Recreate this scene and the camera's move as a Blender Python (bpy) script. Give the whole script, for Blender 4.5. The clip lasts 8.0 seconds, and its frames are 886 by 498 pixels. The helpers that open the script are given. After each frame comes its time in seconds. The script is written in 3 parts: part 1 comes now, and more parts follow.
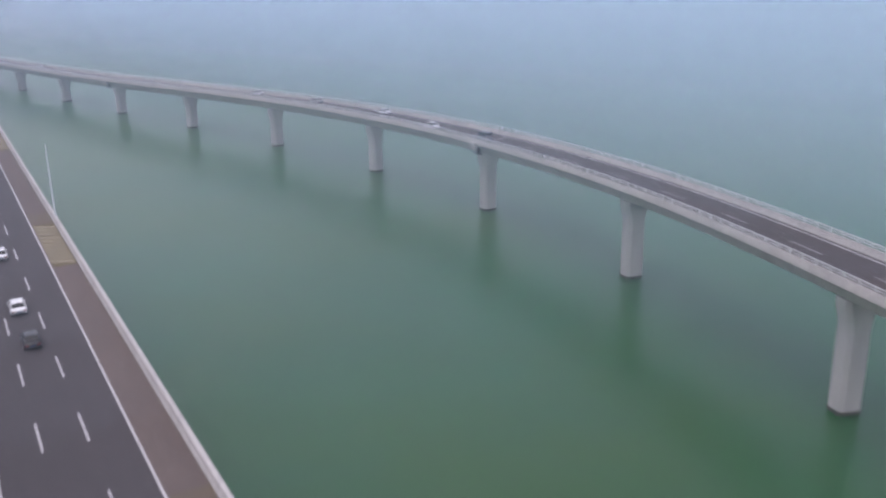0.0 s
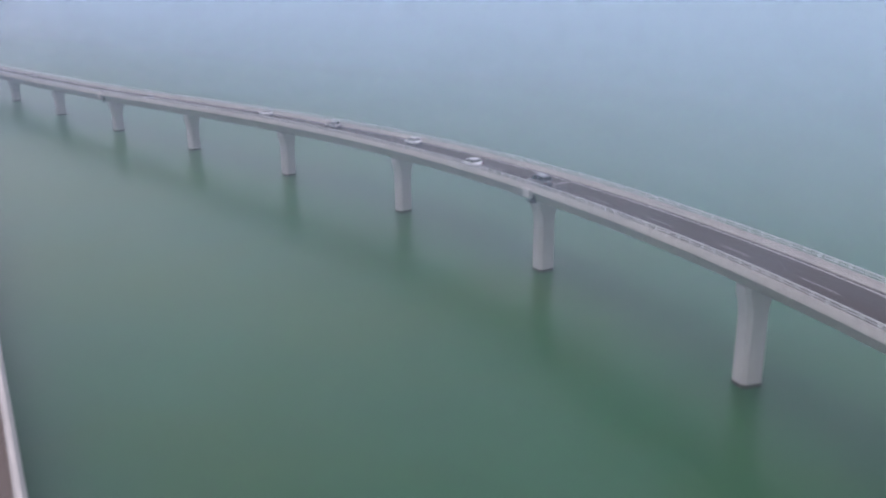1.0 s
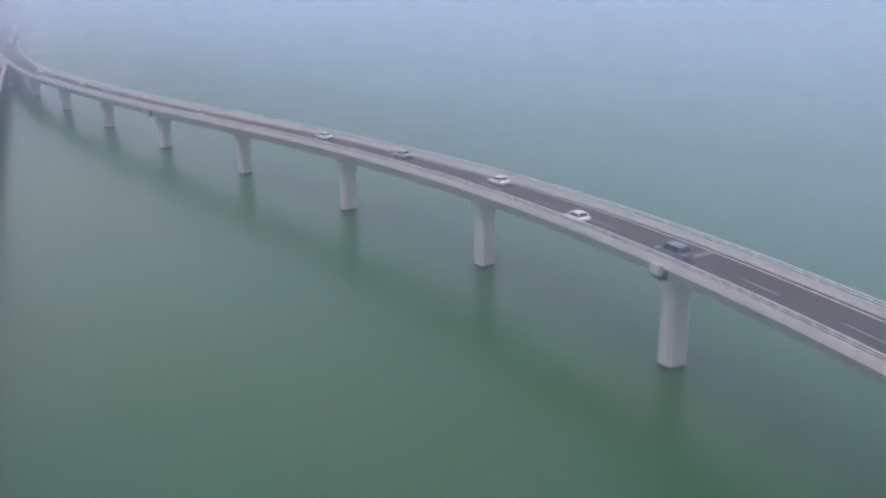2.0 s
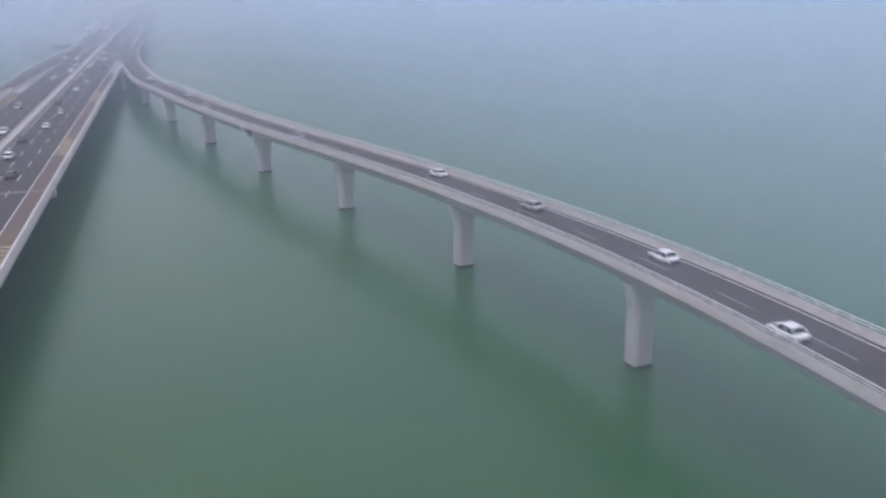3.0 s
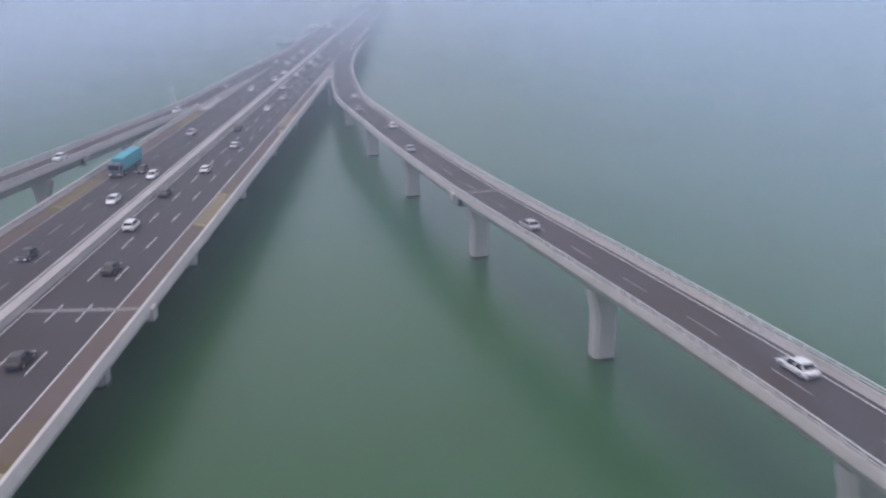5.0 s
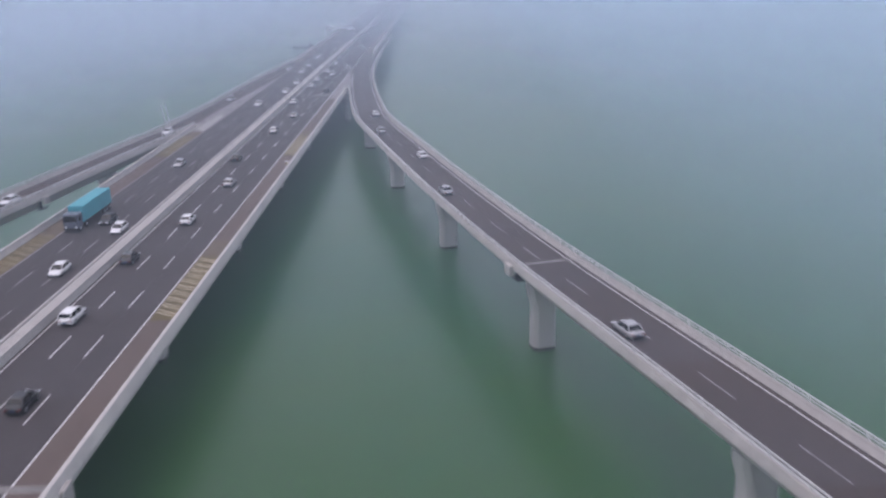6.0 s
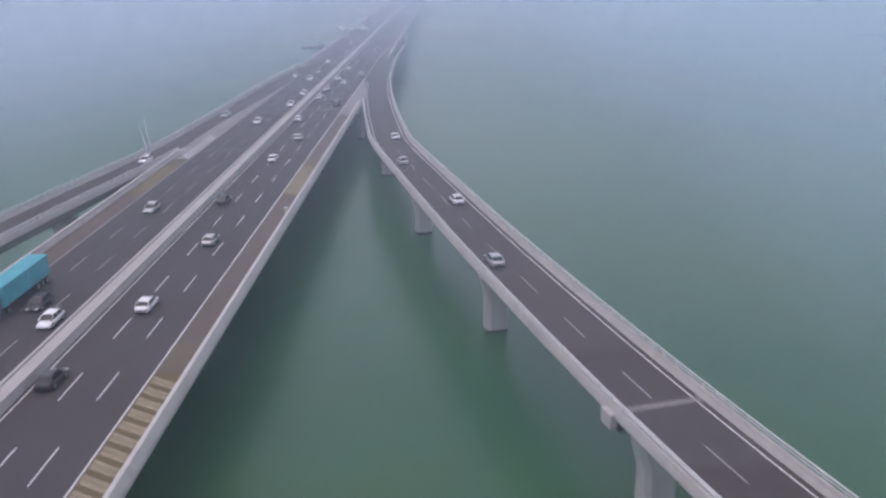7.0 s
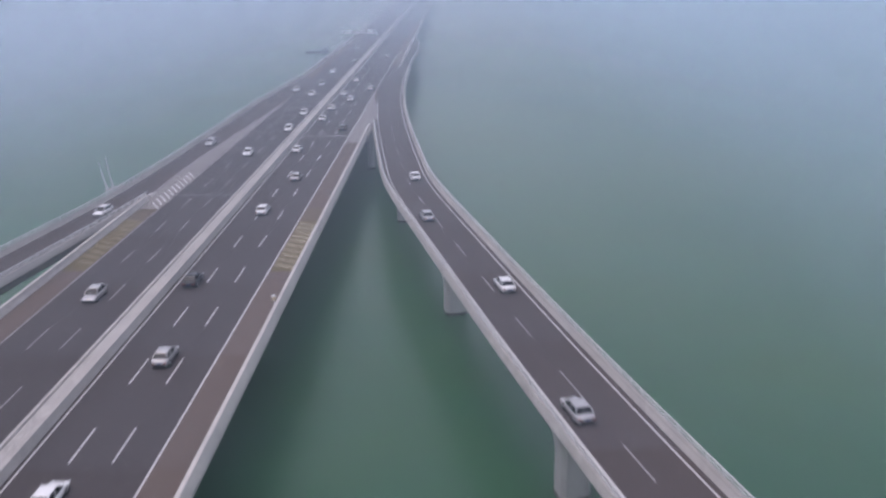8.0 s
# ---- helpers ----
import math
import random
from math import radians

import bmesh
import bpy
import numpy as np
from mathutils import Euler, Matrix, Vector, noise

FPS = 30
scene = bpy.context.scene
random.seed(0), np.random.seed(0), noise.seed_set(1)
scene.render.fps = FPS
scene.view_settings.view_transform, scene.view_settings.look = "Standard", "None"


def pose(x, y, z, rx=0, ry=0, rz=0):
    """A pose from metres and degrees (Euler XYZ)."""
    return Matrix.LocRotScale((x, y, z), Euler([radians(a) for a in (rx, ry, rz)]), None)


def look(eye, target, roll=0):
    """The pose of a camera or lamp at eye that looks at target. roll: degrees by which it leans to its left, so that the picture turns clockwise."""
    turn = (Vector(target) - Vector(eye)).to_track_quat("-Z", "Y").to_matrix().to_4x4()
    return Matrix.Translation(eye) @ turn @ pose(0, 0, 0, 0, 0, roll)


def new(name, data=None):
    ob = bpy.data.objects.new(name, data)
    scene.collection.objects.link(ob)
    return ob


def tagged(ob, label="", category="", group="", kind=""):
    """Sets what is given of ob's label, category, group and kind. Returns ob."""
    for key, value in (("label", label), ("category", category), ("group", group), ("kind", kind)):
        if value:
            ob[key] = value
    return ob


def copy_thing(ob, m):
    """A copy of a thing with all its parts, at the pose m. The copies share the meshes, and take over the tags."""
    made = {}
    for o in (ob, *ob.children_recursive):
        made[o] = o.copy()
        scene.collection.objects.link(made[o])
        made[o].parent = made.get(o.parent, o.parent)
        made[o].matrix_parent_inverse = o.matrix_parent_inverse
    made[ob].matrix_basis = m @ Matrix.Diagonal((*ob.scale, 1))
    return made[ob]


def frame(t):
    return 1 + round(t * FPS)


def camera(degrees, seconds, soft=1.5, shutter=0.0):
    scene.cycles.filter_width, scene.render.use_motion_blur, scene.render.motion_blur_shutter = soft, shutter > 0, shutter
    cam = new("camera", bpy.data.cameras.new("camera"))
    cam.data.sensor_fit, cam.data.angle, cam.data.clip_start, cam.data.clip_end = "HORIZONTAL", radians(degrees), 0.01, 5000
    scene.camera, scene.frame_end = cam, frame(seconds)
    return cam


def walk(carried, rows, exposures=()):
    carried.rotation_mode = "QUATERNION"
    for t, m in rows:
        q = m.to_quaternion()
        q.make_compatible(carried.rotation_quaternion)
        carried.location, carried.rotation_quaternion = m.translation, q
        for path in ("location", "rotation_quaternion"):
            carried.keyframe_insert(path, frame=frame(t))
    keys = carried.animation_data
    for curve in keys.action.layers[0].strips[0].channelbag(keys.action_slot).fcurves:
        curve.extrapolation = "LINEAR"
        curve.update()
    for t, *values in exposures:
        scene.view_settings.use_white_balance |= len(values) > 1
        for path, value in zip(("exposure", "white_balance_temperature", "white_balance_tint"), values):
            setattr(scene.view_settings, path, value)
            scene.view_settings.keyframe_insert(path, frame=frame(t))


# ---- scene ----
EXPO, KELVIN, TINT = 0.54, 6830, 25
cam = camera(52.6, 8.0, soft=2.4, shutter=0.5)
PATH = [
    (0, (-6.82, -324.13, 45.27), (40.30, -241.20, 15.22), -0.83),
    (0.5, (-0.07, -308.46, 45.30), (45.93, -224.85, 15.41), -0.58),
    (1, (7.30, -291.76, 45.26), (52.54, -207.72, 15.44), -0.53),
    (2.5, (26.89, -243.81, 45.40), (59.21, -154.01, 15.51), -0.95),
    (3, (32.03, -227.16, 45.67), (57.91, -135.25, 15.96), -0.96),
    (3.5, (35.86, -210.07, 46.12), (55.59, -116.62, 16.48), -0.80),
    (4, (38.45, -192.43, 46.51), (51.06, -97.78, 16.81), -0.58),
    (4.5, (39.17, -174.37, 46.71), (45.38, -79.14, 16.83), -0.49),
    (6, (35.98, -115.90, 46.10), (36.25, -20.53, 16.00), -0.90),
    (6.5, (33.97, -96.64, 46.02), (33.56, -1.40, 15.54), -0.72),
    (7, (31.73, -77.31, 45.96), (30.79, 17.90, 15.42), -0.81),
    (7.5, (29.66, -57.90, 46.14), (28.15, 37.31, 15.62), -1.32),
    (8, (27.24, -39.31, 46.44), (25.64, 55.80, 15.61), -0.91),
]
walk(cam, [(t, look(eye, target, roll)) for t, eye, target, roll in PATH], exposures=[(0, EXPO + 0.06, KELVIN, TINT), (8, EXPO - 0.06, KELVIN, TINT)])

# ---- light: high thin overcast, misty air ----
scene.cycles.transparent_max_bounces = 128
world = bpy.data.worlds.new("sky")
scene.world = world
world.use_nodes = True
SUN_UP, SUN_ROUND = radians(74), radians(248)
sky = world.node_tree.nodes.new("ShaderNodeTexSky")
sky.sky_type, sky.sun_disc, sky.sun_elevation, sky.sun_rotation = "NISHITA", False, SUN_UP, SUN_ROUND
sky.air_density, sky.dust_density, sky.ozone_density = 1.3, 1.6, 2.0
back = world.node_tree.nodes["Background"]
back.inputs["Strength"].default_value = 0.15
cloud_veil = world.node_tree.nodes.new("ShaderNodeHueSaturation")
cloud_veil.inputs["Saturation"].default_value = 0.55
world.node_tree.links.new(sky.outputs["Color"], cloud_veil.inputs["Color"])
world.node_tree.links.new(cloud_veil.outputs["Color"], back.inputs["Color"])
sun = new("sun", bpy.data.lights.new("sun", "SUN"))
sun.data.energy, sun.data.angle, sun.data.color = 0.4, radians(50), (1.0, 0.97, 0.93)
sun.matrix_world = look((0, 0, 0), (-math.sin(SUN_ROUND) * math.cos(SUN_UP), -math.cos(SUN_ROUND) * math.cos(SUN_UP), -math.sin(SUN_UP)))


# ---- materials ----
def material(name, colour, rough=0.7, metal=0.0, grain=(), stain=None, bump=(), stretch=(1, 1, 1), coat=0.0, piece=0.0):
    """grain: (scale, amount) pairs that lighten and darken; stain: (scale, colour, from, to); bump: (scale, metres) pairs."""
    m = bpy.data.materials.new(name)
    m.use_nodes = True
    nodes, links = m.node_tree.nodes, m.node_tree.links
    bsdf = nodes["Principled BSDF"]
    bsdf.inputs["Roughness"].default_value, bsdf.inputs["Metallic"].default_value = rough, metal
    bsdf.inputs["Coat Weight"].default_value = coat
    place = nodes.new("ShaderNodeNewGeometry").outputs["Position"]
    mapping = nodes.new("ShaderNodeMapping")
    mapping.inputs["Scale"].default_value = stretch
    links.new(place, mapping.inputs["Vector"])

    def noisy(scale, detail=3.0, rough=0.6):
        n = nodes.new("ShaderNodeTexNoise")
        n.inputs["Scale"].default_value, n.inputs["Detail"].default_value, n.inputs["Roughness"].default_value = scale, detail, rough
        links.new(mapping.outputs["Vector"], n.inputs["Vector"])
        return n.outputs["Fac"]

    def mixed(kind, fac, a, b):
        n = nodes.new("ShaderNodeMix")
        n.data_type, n.blend_type = "RGBA", kind
        for socket, v in ((n.inputs[0], fac), (n.inputs[6], a), (n.inputs[7], b)):
            if isinstance(v, bpy.types.NodeSocket):
                links.new(v, socket)
            else:
                socket.default_value = v
        return n.outputs[2]

    def ranged(v, a, b, c, d):
        n = nodes.new("ShaderNodeMapRange")
        links.new(v, n.inputs[0])
        for i, x in enumerate((a, b, c, d)):
            n.inputs[1 + i].default_value = x
        return n.outputs[0]

    base = (*colour, 1)
    for scale, amount in grain:
        v = ranged(noisy(scale), 0.3, 0.7, 1 - amount, 1 + amount)
        n = nodes.new("ShaderNodeCombineColor")
        for i in range(3):
            links.new(v, n.inputs[i])
        base = mixed("MULTIPLY", 1.0, base, n.outputs[0])
    if stain:
        scale, tint, a, b = stain
        base = mixed("MIX", ranged(noisy(scale, 5.0, 0.7), a, b, 0, 0.75), base, (*tint, 1))
    if piece:
        info = nodes.new("ShaderNodeObjectInfo")
        v = ranged(info.outputs["Random"], 0, 1, 1 - piece, 1 + piece)
        n = nodes.new("ShaderNodeCombineColor")
        for i in range(3):
            links.new(v, n.inputs[i])
        base = mixed("MULTIPLY", 1.0, base, n.outputs[0])
    if isinstance(base, bpy.types.NodeSocket):
        links.new(base, bsdf.inputs["Base Color"])
    else:
        bsdf.inputs["Base Color"].default_value = base
    last = None
    for scale, depth in bump:
        b = nodes.new("ShaderNodeBump")
        b.inputs["Strength"].default_value, b.inputs["Distance"].default_value = 1.0, depth
        links.new(noisy(scale), b.inputs["Height"])
        if last:
            links.new(last, b.inputs["Normal"])
        last = b.outputs["Normal"]
    if last:
        links.new(last, bsdf.inputs["Normal"])
    return m


CONCRETE = material("concrete", (0.385, 0.364, 0.345), 0.85, grain=((0.25, 0.07), (1.1, 0.09), (4.0, 0.12)), stain=(0.12, (0.325, 0.308, 0.292), 0.55, 0.75), bump=((9, 0.006),))
PARAPET = material("pale_parapet_concrete", (0.475, 0.45, 0.425), 0.85, grain=((0.25, 0.08), (1.1, 0.12), (4.0, 0.12)), stain=(0.15, (0.36, 0.34, 0.32), 0.55, 0.78), bump=((9, 0.006),))
MEDIAN = material("speckled_concrete", (0.38, 0.362, 0.345), 0.85, grain=((0.25, 0.10), (3.5, 0.34), (9, 0.26)), bump=((6, 0.01),))
PIER_CONCRETE = material("pier_concrete", (0.43, 0.41, 0.388), 0.85, grain=((0.5, 0.10), (6.0, 0.06)), stain=(0.35, (0.29, 0.27, 0.26), 0.52, 0.75), bump=((9, 0.006),), stretch=(1, 1, 0.18))
TIDE = material("wet_tide_mark", (0.07, 0.075, 0.06), 0.45, grain=((1.2, 0.3),), bump=((6, 0.02),))
ASPHALT = material("asphalt", (0.047, 0.0385, 0.039), 0.82, grain=((0.05, 0.10), (0.9, 0.07), (14, 0.06)), stain=(0.22, (0.040, 0.034, 0.035), 0.55, 0.8), bump=((40, 0.004),), stretch=(1, 0.12, 1))
RAMP_ASPHALT = material("brownish_asphalt", (0.053, 0.041, 0.0395), 0.82, grain=((0.05, 0.12), (0.9, 0.07), (14, 0.06)), stain=(0.12, (0.068, 0.050, 0.045), 0.5, 0.8), bump=((40, 0.004),), stretch=(1, 0.3, 1))
SHOULDER = material("red_brown_asphalt", (0.104, 0.077, 0.065), 0.85, grain=((0.07, 0.14), (1.1, 0.08), (14, 0.06)), stain=(0.3, (0.095, 0.070, 0.060), 0.5, 0.75), bump=((40, 0.004),), stretch=(1, 0.2, 1))
OCHRE = material("ochre_surfacing", (0.104, 0.079, 0.030), 0.8, grain=((0.4, 0.15), (9, 0.08)), bump=((30, 0.004),))
FADED_OCHRE = material("worn_ochre_surfacing", (0.110, 0.083, 0.055), 0.8, grain=((0.2, 0.15), (9, 0.08)), bump=((30, 0.004),))
FAINT_HATCH = material("faint_cream_paint", (0.26, 0.21, 0.13), 0.7, grain=((1.5, 0.2), (12, 0.1)), piece=0.08)
HATCH = material("worn_cream_paint", (0.52, 0.44, 0.31), 0.7, grain=((1.5, 0.2), (12, 0.1)), piece=0.08)
PAINT = material("white_road_paint", (0.52, 0.50, 0.49), 0.6, grain=((1.3, 0.12), (11, 0.1)), stain=(1.1, (0.36, 0.34, 0.34), 0.55, 0.8), piece=0.08)
FADED_PAINT = material("faded_road_paint", (0.24, 0.225, 0.22), 0.65, grain=((1.3, 0.15), (11, 0.12)), stain=(1.2, (0.15, 0.14, 0.14), 0.5, 0.8), piece=0.12)
WEAK_PAINT = material("worn_away_road_paint", (0.10, 0.092, 0.092), 0.7, grain=((1.3, 0.2), (11, 0.15)))
WORN_PAINT = material("worn_grey_white_road_paint", (0.31, 0.29, 0.285), 0.65, grain=((1.3, 0.2), (11, 0.15)), stain=(1.4, (0.14, 0.13, 0.13), 0.45, 0.75), piece=0.15)
WORN_JOINT = material("worn_joint_concrete", (0.23, 0.215, 0.205), 0.8, grain=((0.6, 0.15), (7, 0.08)), bump=((20, 0.004),))
JOINT = material("joint_concrete", (0.30, 0.285, 0.285), 0.8, grain=((0.6, 0.12), (7, 0.08)), bump=((20, 0.004),))
GORE = material("paved_nose", (0.21, 0.195, 0.19), 0.85, grain=((0.3, 0.14), (3, 0.10), (12, 0.06)), stain=(0.2, (0.15, 0.137, 0.132), 0.5, 0.75), bump=((20, 0.004),), stretch=(1, 0.3, 1))
# black of the rubber seals, also the painted shade of the girder gaps
SEAL_AND_GAP_SHADE = material("rubber_seal_and_gap_shade", (0.03, 0.03, 0.03), 0.6)
RAIL = material("galvanised_rail", (0.58, 0.58, 0.57), 0.5, 0.15, grain=((1.0, 0.1),))
LAMP_STEEL = material("pale_painted_steel", (0.72, 0.74, 0.75), 0.4, 0.0, grain=((1.2, 0.06),))
LENS = material("lamp_lens", (0.7, 0.7, 0.68), 0.25)
GLASS = material("car_glass", (0.010, 0.011, 0.013), 0.14)
GLASS.node_tree.nodes["Principled BSDF"].inputs["Specular IOR Level"].default_value = 0.28
TYRE = material("tyre_rubber", (0.02, 0.02, 0.02), 0.85, grain=((20, 0.1),))
RIM = material("alloy_rim", (0.5, 0.5, 0.52), 0.3, 0.9)
HEAD = material("headlight", (0.75, 0.77, 0.8), 0.12)
TAIL = material("tail_light", (0.16, 0.02, 0.02), 0.2)
PLATE = material("plate_blue", (0.03, 0.05, 0.13), 0.4)
BLACK_TRIM = material("black_trim", (0.025, 0.025, 0.027), 0.5)
CAR_WHITE = material("white_car_paint", (0.78, 0.78, 0.78), 0.25, grain=((2, 0.03),), coat=0.6)
CAR_SILVER = material("silver_car_paint", (0.45, 0.44, 0.44), 0.3, 0.5, grain=((2, 0.03),), coat=0.6)
CAR_DARK = material("black_car_paint", (0.010, 0.010, 0.012), 0.3, grain=((2, 0.05),), coat=0.1)
CAR_GREY = material("grey_car_paint", (0.15, 0.15, 0.16), 0.3, 0.4, grain=((2, 0.03),), coat=0.6)
TRUCK_BLUE = material("blue_tarpaulin", (0.05, 0.33, 0.39), 0.6, grain=((0.7, 0.12), (5, 0.06)), bump=((1.5, 0.03),))
TRUCK_CAB = material("grey_cab_paint", (0.10, 0.115, 0.15), 0.35, coat=0.4)
HULL = material("dark_hull", (0.05, 0.055, 0.06), 0.6, grain=((0.8, 0.2),))


def water_material():
    m = material("green_sea_water", (0.022, 0.097, 0.045), 0.29, grain=((0.006, 0.10), (0.03, 0.06), (0.15, 0.03)), stain=(0.007, (0.034, 0.092, 0.025), 0.41, 0.60), bump=())
    nodes, links = m.node_tree.nodes, m.node_tree.links
    bsdf = nodes["Principled BSDF"]
    bsdf.inputs["IOR"].default_value, bsdf.inputs["Specular IOR Level"].default_value = 1.333, 0.55
    place = nodes.new("ShaderNodeNewGeometry").outputs["Position"]
    last = None
    for scale, depth in ((0.035, 0.12), (0.25, 0.025)):
        n = nodes.new("ShaderNodeTexNoise")
        n.inputs["Scale"].default_value, n.inputs["Detail"].default_value = scale, 3.0
        links.new(place, n.inputs["Vector"])
        b = nodes.new("ShaderNodeBump")
        b.inputs["Strength"].default_value, b.inputs["Distance"].default_value = 1.0, depth
        links.new(n.outputs["Fac"], b.inputs["Height"])
        if last:
            links.new(last, b.inputs["Normal"])
        last = b.outputs["Normal"]
    if last:
        links.new(last, bsdf.inputs["Normal"])
    return m


WATER = water_material()


def haze_sheet_material(name, colour):
    """A sheet that stands in for misty air: mostly clear, the rest a painted haze colour that scatters the sky's light;
    it thins out just over the water.
    """
    m = bpy.data.materials.new(name)
    m.use_nodes = True
    nodes, links = m.node_tree.nodes, m.node_tree.links
    nodes.clear()
    out = nodes.new("ShaderNodeOutputMaterial")
    clear, front, behind = nodes.new("ShaderNodeBsdfTransparent"), nodes.new("ShaderNodeBsdfDiffuse"), nodes.new("ShaderNodeBsdfTranslucent")
    for n in (front, behind):
        n.inputs["Color"].default_value = (*colour, 1)
    both, mix = nodes.new("ShaderNodeMixShader"), nodes.new("ShaderNodeMixShader")
    both.inputs[0].default_value = 0.5
    links.new(front.outputs[0], both.inputs[1])
    links.new(behind.outputs[0], both.inputs[2])
    place = nodes.new("ShaderNodeNewGeometry").outputs["Position"]
    split = nodes.new("ShaderNodeSeparateXYZ")
    links.new(place, split.inputs[0])
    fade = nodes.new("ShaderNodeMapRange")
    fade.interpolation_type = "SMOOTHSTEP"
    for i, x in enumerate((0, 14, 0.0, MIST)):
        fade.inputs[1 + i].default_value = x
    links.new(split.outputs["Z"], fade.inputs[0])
    # painted haze: sheets grow denser to the north and to both sides
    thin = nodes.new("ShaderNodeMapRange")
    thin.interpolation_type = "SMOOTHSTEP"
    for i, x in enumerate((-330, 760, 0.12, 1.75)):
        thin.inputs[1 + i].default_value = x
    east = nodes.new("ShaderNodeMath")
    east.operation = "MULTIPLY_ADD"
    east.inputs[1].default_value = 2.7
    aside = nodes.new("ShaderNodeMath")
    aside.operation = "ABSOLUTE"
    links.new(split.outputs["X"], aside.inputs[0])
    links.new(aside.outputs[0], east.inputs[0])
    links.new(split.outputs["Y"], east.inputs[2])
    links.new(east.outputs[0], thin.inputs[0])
    # some extra haze opacity towards the south end
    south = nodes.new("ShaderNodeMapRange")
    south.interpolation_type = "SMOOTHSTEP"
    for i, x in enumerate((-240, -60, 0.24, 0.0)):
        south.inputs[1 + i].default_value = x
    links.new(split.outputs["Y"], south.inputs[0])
    haze_amount = nodes.new("ShaderNodeMath")
    haze_amount.operation = "ADD"
    links.new(thin.outputs[0], haze_amount.inputs[0])
    links.new(south.outputs[0], haze_amount.inputs[1])
    over = nodes.new("ShaderNodeMapRange")
    over.interpolation_type = "SMOOTHSTEP"
    for i, x in enumerate((22, 42, 1.0, 0.0)):
        over.inputs[1 + i].default_value = x
    links.new(split.outputs["Z"], over.inputs[0])
    cloud = nodes.new("ShaderNodeTexNoise")
    cloud.inputs["Scale"].default_value, cloud.inputs["Detail"].default_value = 0.012, 2.0
    links.new(place, cloud.inputs["Vector"])
    vary = nodes.new("ShaderNodeMapRange")
    for i, x in enumerate((0.3, 0.7, 0.92, 1.08)):
        vary.inputs[1 + i].default_value = x
    links.new(cloud.outputs["Fac"], vary.inputs[0])
    mul = nodes.new("ShaderNodeMath")
    mul.operation = "MULTIPLY"
    links.new(fade.outputs[0], mul.inputs[0])
    links.new(vary.outputs[0], mul.inputs[1])
    for factor in (haze_amount, over):
        more = nodes.new("ShaderNodeMath")
        more.operation = "MULTIPLY"
        links.new(mul.outputs[0], more.inputs[0])
        links.new(factor.outputs[0], more.inputs[1])
        mul = more
    links.new(mul.outputs[0], mix.inputs[0])
    links.new(clear.outputs[0], mix.inputs[1])
    links.new(both.outputs[0], mix.inputs[2])
    links.new(mix.outputs[0], out.inputs["Surface"])
    return m


# haze opacity per sheet, and two haze tints: bluish, and greener for the east
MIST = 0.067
HAZE_SHEET = haze_sheet_material("mist", (0.72, 0.848, 1.0))
GREEN_HAZE_SHEET = haze_sheet_material("greener_haze_tint", (0.645, 0.862, 1.0))


# ---- mesh helpers ----
def mesh_of(name, bm, mat, smooth=False):
    bmesh.ops.recalc_face_normals(bm, faces=bm.faces)
    me = bpy.data.meshes.new(name)
    bm.to_mesh(me)
    bm.free()
    for mt in (mat if isinstance(mat, (list, tuple)) else (mat,)):
        me.materials.append(mt)
    if smooth:
        for p in me.polygons:
            p.use_smooth = True
    return me


def part(name, bm, mat, parent, label="", m=None, kind=""):
    me = bm if isinstance(bm, bpy.types.Mesh) else mesh_of(name, bm, mat)
    ob = new(name, me)
    ob.parent = parent
    if m is not None:
        ob.matrix_basis = m
    return tagged(ob, label, kind=kind)


def box(bm, x0, y0, z0, x1, y1, z1, bevel=0.0, m=None):
    vs = [bm.verts.new((x, y, z)) for x in (x0, x1) for y in (y0, y1) for z in (z0, z1)]
    fs = [bm.faces.new([vs[i] for i in f]) for f in ((0, 1, 3, 2), (4, 6, 7, 5), (0, 4, 5, 1), (2, 3, 7, 6), (0, 2, 6, 4), (1, 5, 7, 3))]
    if bevel:
        made = bmesh.ops.bevel(bm, geom=list({e for f in fs for e in f.edges}), offset=bevel, segments=2, affect="EDGES", profile=0.5)
        vs = list({v for f in made["faces"] for v in f.verts} | {v for v in vs if v.is_valid})
    if m is not None:
        bmesh.ops.transform(bm, matrix=m, verts=[v for v in vs if v.is_valid])
    return bm


def tube(bm, points, radius, sides=6):
    """A round bar along points; radius a number, or one for each point."""
    rings = []
    for i, p in enumerate(points):
        a, b = Vector(points[max(i - 1, 0)]), Vector(points[min(i + 1, len(points) - 1)])
        q = (b - a).to_track_quat("Z", "Y")
        r = radius[i] if isinstance(radius, (list, tuple)) else radius
        rings.append([bm.verts.new(Vector(p) + q @ Vector((r * math.cos(2 * math.pi * k / sides), r * math.sin(2 * math.pi * k / sides), 0))) for k in range(sides)])
    for u, v in zip(rings, rings[1:]):
        for k in range(sides):
            bm.faces.new((u[k], u[(k + 1) % sides], v[(k + 1) % sides], v[k]))
    bm.faces.new(rings[0])
    bm.faces.new(rings[-1])
    return bm


